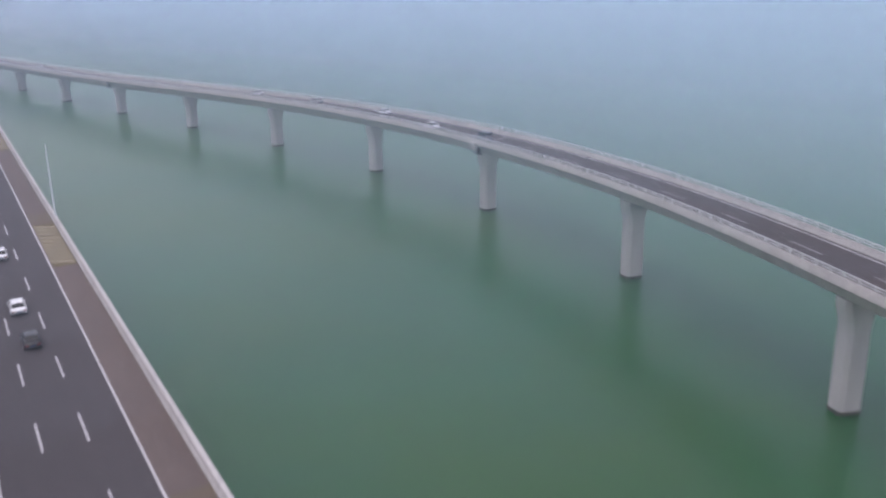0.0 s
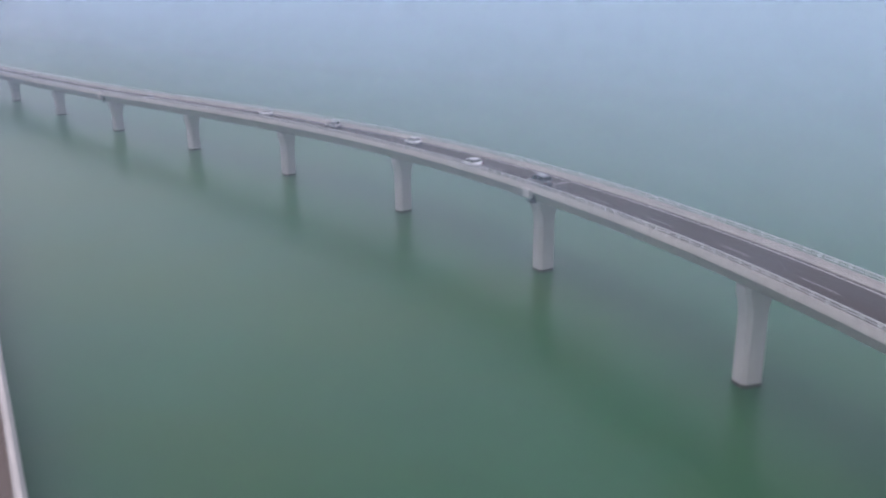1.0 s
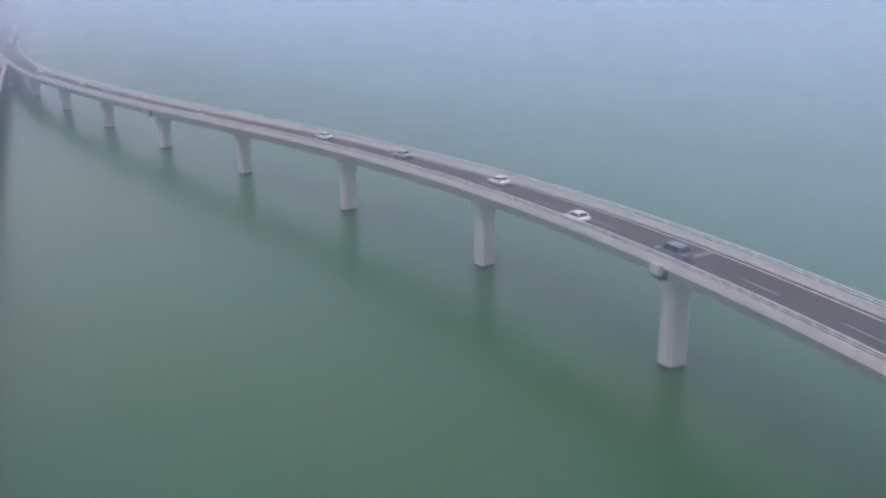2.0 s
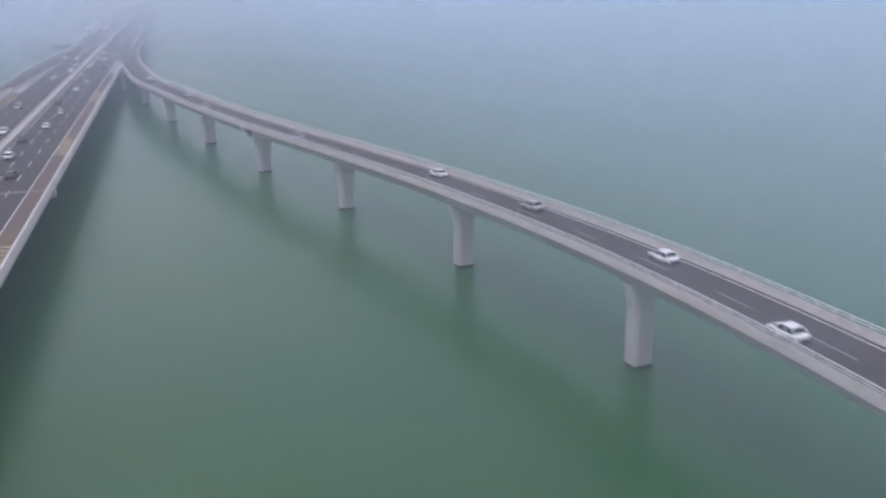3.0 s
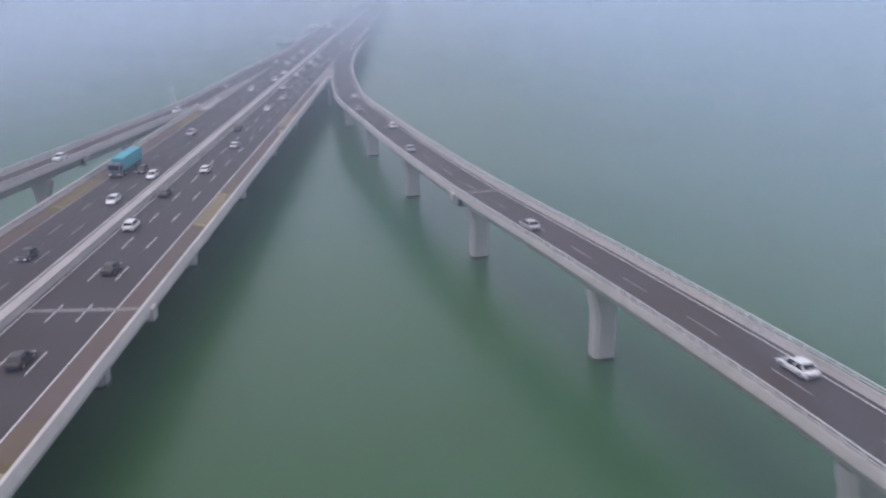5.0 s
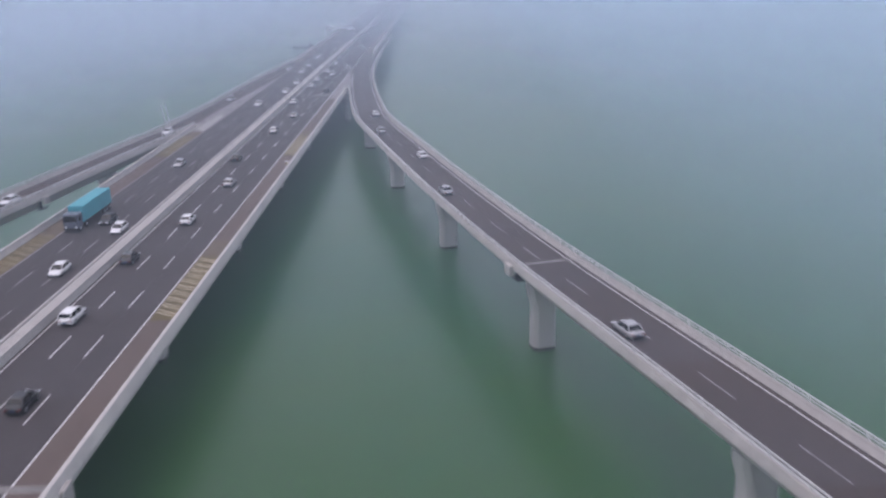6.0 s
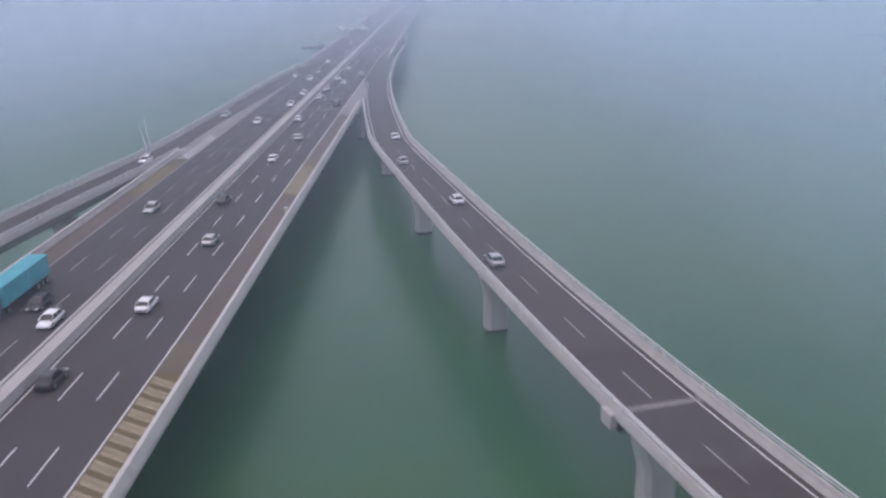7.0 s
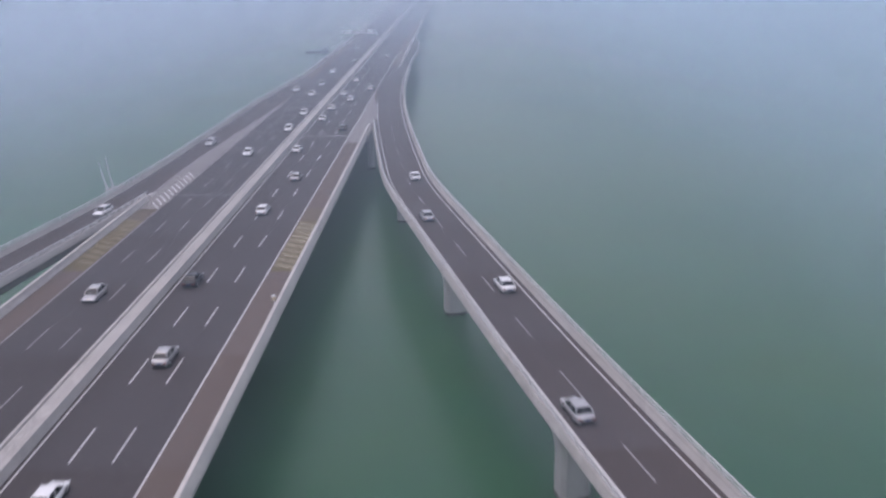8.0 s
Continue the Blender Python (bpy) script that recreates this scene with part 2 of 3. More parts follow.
# ---- centre lines ----
class Line:
    """A smooth line in space through control points, with places at steps of its length."""

    def __init__(self, controls, step=3.0, bank=0.0):
        self.bank = bank
        c = [Vector(p) for p in controls]
        c = [2 * c[0] - c[1], *c, 2 * c[-1] - c[-2]]
        fine = []
        for a, b, d, e in zip(c, c[1:], c[2:], c[3:]):
            for k in range(40):
                u = k / 40
                fine.append(0.5 * (2 * b + (d - a) * u + (2 * a - 5 * b + 4 * d - e) * u * u + (3 * b - a - 3 * d + e) * u ** 3))
        fine.append(c[-2])
        self.s, self.p = [0.0], fine
        for a, b in zip(fine, fine[1:]):
            self.s.append(self.s[-1] + (b - a).length)
        self.length, self.step = self.s[-1], step
        self.s = np.array(self.s)
        self.q = np.array([tuple(p) for p in fine]).T.copy()

    def at(self, s):
        return Vector([float(np.interp(s, self.s, self.q[i])) for i in range(3)])

    def basis(self, s):
        d = self.at(min(s + 1.5, self.length)) - self.at(max(s - 1.5, 0))
        d.z = 0
        d.normalize()
        p = self.at(s)
        return p, Vector((d.y, -d.x, self.bank * min(1.0, max(0.0, (-90 - p.y) / 90)))), d

    def by_y(self, y):
        return float(np.interp(y, self.q[1], self.s))

    def spot(self, s, across=0.0, up=0.0):
        p, right, d = self.basis(s)
        return p + right * across + Vector((0, 0, up))

    def stand(self, s, across=0.0, up=0.0):
        p, right, d = self.basis(s)
        q = self.at(min(s + 1, self.length)) - self.at(max(s - 1, 0))
        ahead = q.normalized()
        right = right.normalized()
        top = right.cross(ahead).normalized()
        ahead = top.cross(right)
        m = Matrix((right, ahead, top)).transposed().to_4x4()
        return Matrix.Translation(p + right * across + Vector((0, 0, up))) @ m

    def stations(self, a, b):
        n = max(1, math.ceil((b - a) / self.step))
        return [a + (b - a) * i / n for i in range(n + 1)]


def sweep(line, profile, a=0.0, b=None, bm=None):
    """A solid along the line: profile is a loop of (across, up)."""
    bm = bm or bmesh.new()
    b = line.length if b is None else b
    rings = []
    for s in line.stations(a, b):
        p, right, d = line.basis(s)
        rings.append([bm.verts.new(p + right * x + Vector((0, 0, z))) for x, z in profile])
    n = len(profile)
    for u, v in zip(rings, rings[1:]):
        for k in range(n):
            bm.faces.new((u[k], u[(k + 1) % n], v[(k + 1) % n], v[k]))
    bm.faces.new(rings[0])
    bm.faces.new(rings[-1])
    return bm


def strip(line, x0, x1, up, a, b, thick=0.01, bm=None):
    return sweep(line, ((x0, up - thick), (x1, up - thick), (x1, up), (x0, up)), a, b, bm)


def parapet_profile(inner, side, height=0.82, base=0.46):
    """Concrete safety barrier with a bowed outer face; side +1: the road lies to its left."""
    s = side
    return ((inner, -0.02), (inner + s * 0.05, 0.12), (inner + s * 0.22, 0.45), (inner + s * 0.30, height - 0.03), (inner + s * 0.33, height),
            (inner + s * (base - 0.26), height), (inner + s * (base - 0.20), height - 0.04), (inner + s * (base - 0.10), height * 0.5), (inner + s * (base - 0.03), height * 0.2), (inner + s * base, -0.045))


def railing(line, across, a, b, parent, base=0.82, spacing=2.2):
    """Two steel rails on posts over a parapet."""
    for up, r in ((base + 0.24, 0.05), (base + 0.52, 0.07)):
        bm = bmesh.new()
        tube(bm, [line.spot(s, across, up) for s in line.stations(a, b)], r, 6)
        part("rail", bm, RAIL, parent, "galvanised steel rail")
    bm = bmesh.new()
    s = a + 0.6
    while s < b:
        m = line.stand(s, across, base - 0.01)
        box(bm, -0.05, -0.06, 0, 0.05, 0.06, 0.52, 0, m)
        s += spacing
    part("rail_post", bm, RAIL, parent, "row of short steel rail posts", kind="stuff")


def pier(parent, x, y, top, turn, wide, deep, flare=0.62):
    """A pier with chamfered corners, a flared head, a bearing shelf and a dark tide mark."""
    def ring(bm, w, d, z, c=0.45):
        pts = [(-w + c, -d), (w - c, -d), (w, -d + c), (w, d - c), (w - c, d), (-w + c, d), (-w, d - c), (-w, -d + c)]
        return [bm.verts.new((px, py, z)) for px, py in pts]

    m = pose(x, y, 0, 0, 0, turn)
    bm = bmesh.new()
    w, d = wide / 2, deep / 2
    rings = [ring(bm, w, d, -3), ring(bm, w, d, top - 3.4), ring(bm, w + flare * 0.12, d, top - 2.7), ring(bm, w + flare * 0.38, d, top - 2.0), ring(bm, w + flare * 0.75, d, top - 1.3), ring(bm, w + flare, d, top - 0.7), ring(bm, w + flare, d, top)]
    for u, v in zip(rings, rings[1:]):
        for k in range(8):
            bm.faces.new((u[k], u[(k + 1) % 8], v[(k + 1) % 8], v[k]))
    bm.faces.new(rings[0])
    bm.faces.new(rings[-1])
    shaft = part("pier", bm, PIER_CONCRETE, parent, "chamfered pale concrete pier standing in the water", m)
    bm = bmesh.new()
    rings = [ring(bm, w + 0.02, d + 0.02, z) for z in (-2.9, 0.45)]
    for k in range(8):
        bm.faces.new((rings[0][k], rings[0][(k + 1) % 8], rings[1][(k + 1) % 8], rings[1][k]))
    bm.faces.new(rings[0])
    bm.faces.new(rings[1])
    part("tide_mark", bm, TIDE, shaft, "dark wet band at the waterline")
    for sx in (-1, 1):
        bm = bmesh.new()
        box(bm, sx * (w - 0.55) - 0.4, -0.45, top - 0.02, sx * (w - 0.55) + 0.4, 0.45, top + 0.28, 0.03)
        part("bearing", bm, JOINT, shaft, "concrete bearing block")
    return shaft


# ---- setting ----
bm = bmesh.new()
R_WATER = 4200
ring0 = [bm.verts.new((R_WATER * math.cos(2 * math.pi * k / 64), R_WATER * math.sin(2 * math.pi * k / 64) + 100, 0)) for k in range(64)]
bm.faces.new(ring0)
water = tagged(new("water", mesh_of("water", bm, WATER)), "calm murky green sea water with faint ripples", "water", kind="structure")

DECK = 9.18          # road level of the main viaducts
MID = -8.4           # middle line between the two carriageways
Y0, Y1 = -430.0, 1000.0


def main_viaduct(side):
    """One carriageway of the sea bridge. side +1: traffic goes up the y axis; -1: its mirror image about MID."""
    def x(v):
        return MID + side * (v - MID)

    def loop(pts):
        return [(x(px) , pz) for px, pz in pts]

    top = tagged(new("viaduct"), "long concrete sea viaduct carriageway with dark asphalt and red-brown shoulder", "bridge", "main viaducts")
    line = Line([(0, y, DECK) for y in (Y0, -100, 200, 500, Y1)], 30.0)
    near = side > 0
    cut, join = (168.0, 298.0) if near else (103.0, 262.0)
    s = line.by_y
    bm = sweep(line, loop(((-7.85, -0.05), (7.38, -0.05), (7.46, -0.12), (7.46, -0.5), (4.2, -0.85), (3.4, -2.5), (-4.2, -2.5), (-5.0, -0.85), (-7.85, -0.5))))
    part("girder", bm, CONCRETE, top, "pale concrete box girder deck")
    part("asphalt", strip(line, *sorted((x(-7.30), x(3.45))), 0.0, 0, line.length, 0.06), ASPHALT, top, "dark grey worn asphalt carriageway")
    if near:
        part("shoulder", strip(line, 3.45, 6.66, 0.0, 0, line.length, 0.06), SHOULDER, top, "red-brown asphalt shoulder")
    else:
        part("shoulder", strip(line, x(6.66), x(3.45), 0.0, 0, line.length, 0.06), SHOULDER, top, "red-brown asphalt shoulder")
    for a, b in ((Y0, cut), (join, Y1)):
        part("parapet", sweep(line, [(x(px), pz) for px, pz in ((6.66, -0.02), (6.68, 0.10), (6.78, 0.40), (6.82, 0.97), (6.85, 1.0), (7.14, 1.0), (7.22, 0.95), (7.52, 0.06), (7.54, -0.04), (7.47, -0.045))], s(a), s(b)), PARAPET, top, "pale concrete parapet")
    part("median_barrier", sweep(line, [(x(px), pz) for px, pz in ((-7.27, -0.02), (-7.28, 0.10), (-7.36, 0.40), (-7.41, 0.93), (-7.44, 0.97), (-7.72, 0.97), (-7.75, 0.94), (-7.78, -0.02))], 0), CONCRETE, top, "pale concrete median barrier")
    part("median_cover", sweep(line, [(x(px), pz) for px, pz in ((-7.775, 0.30), (-8.392, 0.30), (-8.392, 0.80), (-7.775, 0.78))], 0), MEDIAN, top, "speckled grey median cover slab between the barriers")
    for a in (-6.9, 3.38):
        part("edge_line", strip(line, *sorted((x(a - 0.085), x(a + 0.085))), 0.006, 0, s(cut + 150) if a > 0 else line.length, 0.01), PAINT if near or a < 0 else FADED_PAINT, top, "solid white edge line")
    if near:
        part("edge_line", strip(line, 3.30, 3.46, 0.046, s(221), s(330), 0.03), PAINT, top, "solid white line past the nose")
    # piers under the box girder
    k = 0
    y = -58 - 44.6 * 8
    while y < 760:
        pier(top, x(-0.4), y, DECK - 2.8, 0, 4.3, 2.6, 0.5)
        y += 44.6
    # expansion joints with a pale cover at the outer edge
    for y in ((-57.1, 158.2, 380) if near else (-110, 106.5, 320)):
        bm = bmesh.new()
        strip(line, *sorted((x(-7.24), x(6.4))), 0.010, s(y - 0.45), s(y + 0.45), 0.02, bm)
        joint = part("expansion_joint", bm, WORN_JOINT if near else WEAK_PAINT, top, "worn grey transverse expansion joint")
        bm = bmesh.new()
        strip(line, *sorted((x(-7.24), x(6.4))), 0.014, s(y - 0.07), s(y + 0.07), 0.01, bm)
        part("seal", bm, SEAL_AND_GAP_SHADE, joint, "dark rubber seal")
        bm = bmesh.new()
        box(bm, x(7.4) - 0.45, y - 0.9, DECK - 1.3, x(7.4) + 0.45, y + 0.9, DECK + 0.3, 0.12)
        part("joint_cover", bm, CONCRETE, top, "pale concrete joint cover block")
    # hatched ochre zones on the shoulder
    zones = [-2 + 90.6 * i for i in range(-3, 2)] if near else [-72.0, 9.2, 89.5]
    for y in zones:
        bm = bmesh.new()
        strip(line, *sorted((x(3.62), x(6.62))), 0.004, s(y - 21.4), s(y + 1.6), 0.01, bm)
        zone = part("hatched_zone", bm, OCHRE, top, "ochre surfaced zone on the shoulder")
        bm = bmesh.new()
        strip(line, *sorted((x(3.62), x(6.62))), 0.004, s(y + 1.6), s(y + 8.5), 0.01, bm)
        part("faded_zone", bm, FADED_OCHRE, zone, "worn brown end of the ochre surfacing")
        for i in range(10):
            for dy in (-0.90, -0.18):
                yy = y - 2.11 * i - dy
                bm = box(bmesh.new(), 0, -0.21, -0.006, 2.72, 0, 0.008)
                bmesh.ops.transform(bm, matrix=Matrix(((side, 0, 0, 0), (-0.56 * side, side, 0, 0), (0, 0, 1, 0), (0, 0, 0, 1))), verts=bm.verts)
                part("hatch_mark", bm, HATCH if near else FAINT_HATCH, zone, "", pose(x(3.68), yy, DECK))
    # broken lane lines
    bm = bmesh.new()
    box(bm, -0.075, -5.52, -0.004, 0.075, 0, 0.006)
    dash = mesh_of("lane_mark", bm, PAINT if near else FADED_PAINT)
    for col in (0.0, -3.45):
        for k in range(-29, 42):
            part("lane_mark", dash, None, top, "", pose(x(col), 13.8 * k + (0 if near else 8.0), DECK))
    return top


near_viaduct = main_viaduct(1)
main_viaduct(-1)


def ramp_viaduct(controls, left, right, lanes, first_mark, name_label, from_y, apex, end, joints, piers, side=1):
    """A slip road on its own box girder that swings in beside the main viaduct. side +1: the main viaduct lies to its left."""
    line = Line(controls, bank=0.05 if side > 0 else 0.0)
    top = tagged(new("ramp_viaduct"), name_label, "bridge", "slip road viaducts")
    s = line.by_y
    a, b, e = s(from_y), s(apex), s(end)
    lo, hi = -left, right
    half = ((0.05, -0.05), (0.0, -0.06), (0.0, -0.14), (0.05, -0.24), (0.16, -0.33), (0.45, -0.43), (0.95, -0.62), (1.28, -0.92), (1.50, -1.32), (1.72, -1.82), (1.95, -2.15), (2.25, -2.28))
    full = [(hi - u, v) for u, v in half] + [(lo + u, v) for u, v in reversed(half)]
    part("girder", sweep(line, full, a, b + 6), CONCRETE, top, "pale concrete box girder with cantilevered edges")
    slab = ((lo + 0.05, -0.05), (hi - 0.05, -0.05), (hi, -0.10), (hi, -0.55), (lo, -0.55), (lo, -0.10))
    part("slab", sweep(line, slab, b + 6, e), CONCRETE, top, "pale concrete merging deck slab")
    part("asphalt", strip(line, lo + 0.7, hi - 0.65, 0.02, a, e, 0.09), RAMP_ASPHALT, top, "dark grey asphalt slip road")
    outer, inner = side, -side
    edge = {1: hi, -1: lo}
    for sd, until in ((outer, e), (inner, b)):
        part("parapet", sweep(line, [(px, pz) for px, pz in parapet_profile(edge[sd] - sd * 0.78, sd, 0.76, 0.775)], a, until), CONCRETE, top, "pale concrete parapet")
        railing(line, edge[sd] - sd * 0.33, a, until, top, 0.76)
    for sd in (outer, inner):
        part("edge_line", strip(line, edge[sd] - sd * 1.36 - 0.08, edge[sd] - sd * 1.36 + 0.08, 0.028, a, e if sd == outer else b + 40, 0.012), PAINT if lanes > 1 else WEAK_PAINT, top, "solid white edge line" if lanes > 1 else "nearly worn away edge line")
    if lanes > 1:
        bm = bmesh.new()
        box(bm, -0.06, 0, -0.002, 0.06, 5.5, 0.008)
        dash = mesh_of("lane_mark", bm, WORN_PAINT)
        k = s(first_mark) % 13.7
        while k < e - 60:
            if k > a:
                part("lane_mark", dash, None, top, "", line.stand(k, 0.1, 0.022))
            k += 13.7
    for y in joints:
        q = s(y)
        joint = part("expansion_joint", strip(line, lo + 0.75, hi - 0.72, 0.032, q - 0.36, q + 0.36, 0.02), WORN_JOINT, top, "pale transverse expansion joint")
        part("seal", strip(line, lo + 0.75, hi - 0.72, 0.036, q - 0.07, q + 0.07, 0.01), SEAL_AND_GAP_SHADE, joint, "dark rubber seal")
        for sd in (-1, 1):
            bm = bmesh.new()
            box(bm, -0.35, -0.9, -1.1, 0.35, 0.9, 0.25, 0.12, line.stand(q, edge[sd] + sd * 0.1))
            part("joint_cover", bm, CONCRETE, top, "pale concrete joint cover block")
            # solid dark block in place of the shaded gap; the girder runs through
            bm = bmesh.new()
            box(bm, -0.32, 0.35, -2.05, 0.32, 0.62, -0.62, 0.03, line.stand(q, edge[sd] - sd * 1.25))
            part("girder_gap", bm, SEAL_AND_GAP_SHADE, top, "dark block painting the shade of a gap between two girder ends")
            bm = bmesh.new()
            box(bm, -0.45, 0.9, -2.5, 0.45, 3.0, -2.36, 0.02, line.stand(q, edge[sd] - sd * 1.75))
            part("inspection_platform", bm, BLACK_TRIM, top, "small dark inspection platform beside the pier head")
    for px, py in piers:
        q = s(py)
        _, _, d = line.basis(q)
        pier(top, px, py, line.at(q).z - 2.56, math.degrees(math.atan2(-d.x, d.y)), 2.85, 2.45)
    return line, top


EAST_PIERS = [(36, -352), (57, -313), (71.7, -271), (81.4, -226.5), (84.4, -181.6), (81.1, -138.5), (72.5, -95.7), (61, -53.3), (48.6, -11.7), (37.35, 31.2), (26.85, 75.5)]
EAST_Z = [16.7, 16.1, 15.4, 14.65, 13.9, 13.25, 12.6, 11.85, 11.15, 10.55, 10.05]
EAST = [(px, py, z) for (px, py), z in zip(EAST_PIERS, EAST_Z)] + [(19.4, 109, 9.65), (16.2, 132, 9.4), (13.2, 158, 9.25), (10.4, 186, 9.2), (8.2, 216, 9.19), (7.1, 243, 9.19), (6.5, 275, 9.19), (6.3, 300, 9.19)]
east_line, east_ramp = ramp_viaduct(EAST, 4.25, 4.75, 2, 16.4, "curving two-lane concrete slip road viaduct on single piers", -372, 172, 293, (-183.3, -11.3), EAST_PIERS + [(17.6, 121)])
WEST = [(-128, -390, 16.6), (-92, -290, 15.0), (-68, -200, 13.6), (-52, -120, 12.2), (-45, -70, 11.4), (-39.5, -20, 10.6), (-35.5, 20, 10.0), (-31.6, 64, 9.45), (-27.7, 100, 9.19), (-26.1, 128, 9.17), (-25.2, 163, 9.17), (-24.4, 200, 9.17), (-22.4, 240, 9.17), (-20.7, 268, 9.17)]
west_line, west_ramp = ramp_viaduct(WEST, 3.7, 3.7, 1, 0, "narrow one-lane concrete slip road viaduct merging with the carriageway", -388, 104, 262, (32,), [(-119.5, -369), (-101.5, -318), (-84.8, -266), (-72.5, -217), (-61.3, -168), (-51.3, -116), (-44.7, -67), (-39.8, -22.8), (-35.6, 19.4), (-31.7, 63.4)], side=-1)

# ---- gores: pale paved noses where the slip roads join ----
def gore(name, pts, z, label):
    bm = bmesh.new()
    low = [bm.verts.new((px, py, z - 0.03)) for px, py in pts]
    high = [bm.verts.new((px, py, z)) for px, py in pts]
    bm.faces.new(low)
    bm.faces.new(high)
    for i in range(len(pts)):
        j = (i + 1) % len(pts)
        bm.faces.new((low[i], low[j], high[j], high[i]))
    return tagged(new(name, mesh_of(name, bm, GORE)), label, "gore", kind="structure")


gore("pavement_gore_1", ((3.5, 150), (6.4, 150), (8.9, 170), (6.9, 190), (4.6, 214), (3.5, 222)), DECK + 0.045, "pale paved nose between carriageway and slip road")
gore("pavement_gore_2", ((-20.35, 121.5), (-24.7, 121.5), (-24.3, 136), (-23.3, 155), (-21.9, 181), (-20.35, 206)), DECK + 0.045, "pale paved nose between carriageway and slip road")

hatched = gore("pavement_hatched_nose", ((-20.35, 98.0), (-23.4, 98.0), (-24.7, 108), (-24.7, 121.4), (-20.35, 121.4)), DECK + 0.03, "pale paved nose with slanting white bars")
for i in range(11):
    bm = box(bmesh.new(), 0, 0, -0.005, 2.15, 0.55, 0.008)
    bmesh.ops.transform(bm, matrix=Matrix(((1, 0, 0, 0), (-1.9, 1, 0, 0), (0, 0, 1, 0), (0, 0, 0, 1))), verts=bm.verts)
    part("hatch_mark", bm, PAINT, hatched, "", pose(-22.6, 101.9 + 2.1 * i, DECK + 0.03 if i < 8 else DECK + 0.046))

# ---- added see-through sheets that paint haze over water and bridges ----
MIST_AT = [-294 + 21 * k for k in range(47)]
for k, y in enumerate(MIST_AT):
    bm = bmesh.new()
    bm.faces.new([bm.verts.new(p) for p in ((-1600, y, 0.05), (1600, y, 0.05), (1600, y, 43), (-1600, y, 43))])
    tagged(new("backdrop_haze_sheet", mesh_of("backdrop_haze_sheet", bm, HAZE_SHEET)), "see-through upright sheet painting haze into the air", "mist", kind="structure")
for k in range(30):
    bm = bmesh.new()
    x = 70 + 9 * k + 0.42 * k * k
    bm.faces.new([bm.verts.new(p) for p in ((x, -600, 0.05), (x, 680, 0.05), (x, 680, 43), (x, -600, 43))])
    tagged(new("backdrop_haze_sheet", mesh_of("backdrop_haze_sheet", bm, GREEN_HAZE_SHEET)), "see-through upright sheet painting haze into the air", "mist", kind="structure")

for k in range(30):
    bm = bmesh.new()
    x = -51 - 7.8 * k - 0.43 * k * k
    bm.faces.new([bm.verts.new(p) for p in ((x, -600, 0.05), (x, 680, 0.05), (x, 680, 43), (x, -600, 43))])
    tagged(new("backdrop_haze_sheet", mesh_of("backdrop_haze_sheet", bm, HAZE_SHEET)), "see-through upright sheet painting haze into the air", "mist", kind="structure")


# ---- a pier under the nose and a lay-by bulge on the far deck ----
pier(near_viaduct, 7.6, 165, DECK - 0.9, 0, 1.7, 1.6, 0.2)
bay_line = Line([(10.9, 293, DECK), (11.2, 316, DECK), (11.9, 342, DECK), (11.5, 364, DECK), (9.8, 392, DECK), (8.2, 418, DECK), (7.4, 442, DECK)])
bay = tagged(new("lay_by"), "narrow bulging concrete lay-by beside the far carriageway", "lay-by")
bm = bmesh.new()
low, high = [], []
for k in range(41):
    p = bay_line.at(bay_line.length * k / 40)
    low.append((bm.verts.new((7.48, p.y, DECK - 0.5)), bm.verts.new((p.x + 0.05, p.y, DECK - 0.5))))
    high.append((bm.verts.new((7.48, p.y, DECK)), bm.verts.new((p.x + 0.05, p.y, DECK))))
for k in range(40):
    for u, v in ((low[k], low[k + 1]), (high[k], high[k + 1])):
        bm.faces.new((u[0], u[1], v[1], v[0]))
    for i in (0, 1):
        bm.faces.new((low[k][i], low[k + 1][i], high[k + 1][i], high[k][i]))
for k in (0, 40):
    bm.faces.new((low[k][0], low[k][1], high[k][1], high[k][0]))
part("slab", bm, ASPHALT, bay, "dark asphalt surfaced slab")
part("parapet", sweep(bay_line, parapet_profile(-0.5, 1, 0.85, 0.5)), CONCRETE, bay, "pale concrete parapet")
railing(bay_line, -0.2, 0, bay_line.length, bay, 0.85, 3.0)


# ---- lamps and roadside posts ----
def street_lamp(x, y, z, height, turn, lean=0.0, label="slender pale steel lamp mast on the bridge parapet", bracket=False):
    lamp = tagged(new("street_lamp"), label, "street lamp", "street lamps")
    lamp.matrix_basis = pose(x, y, z, 0, lean, turn)
    bm = bmesh.new()
    box(bm, -0.22, -0.22, 0, 0.22, 0.22, 0.08, 0.02)
    tube(bm, [(0, 0, 0.08), (0, 0, 0.6)], 0.13, 8)
    part("base", bm, LAMP_STEEL, lamp)
    if bracket:
        bm = bmesh.new()
        box(bm, -1.9, -0.25, -0.3, 0.3, 0.25, -0.01, 0.03)
        part("bracket", bm, CONCRETE, lamp, "concrete bracket to the parapet")
    bm = bmesh.new()
    tube(bm, [(0, 0, 0.5), (0, 0, height * 0.5), (0, 0, height)], [0.11, 0.09, 0.06], 8)
    part("pole", bm, LAMP_STEEL, lamp)
    bm = bmesh.new()
    tube(bm, [(0, 0, height - 0.02), (0, 0, height + 0.1), (0, 0, height + 0.42), (0, 0, height + 0.5)], [0.05, 0.085, 0.085, 0.04], 8)
    head = part("lamp_head", bm, LAMP_STEEL, lamp)
    bm = bmesh.new()
    tube(bm, [(0, 0, height + 0.16), (0, 0, height + 0.36)], 0.089, 8)
    part("lens", bm, LENS, head, "pale lamp glass")
    return lamp


street_lamp(7.0, -181.5, 10.0, 10.6, 0)
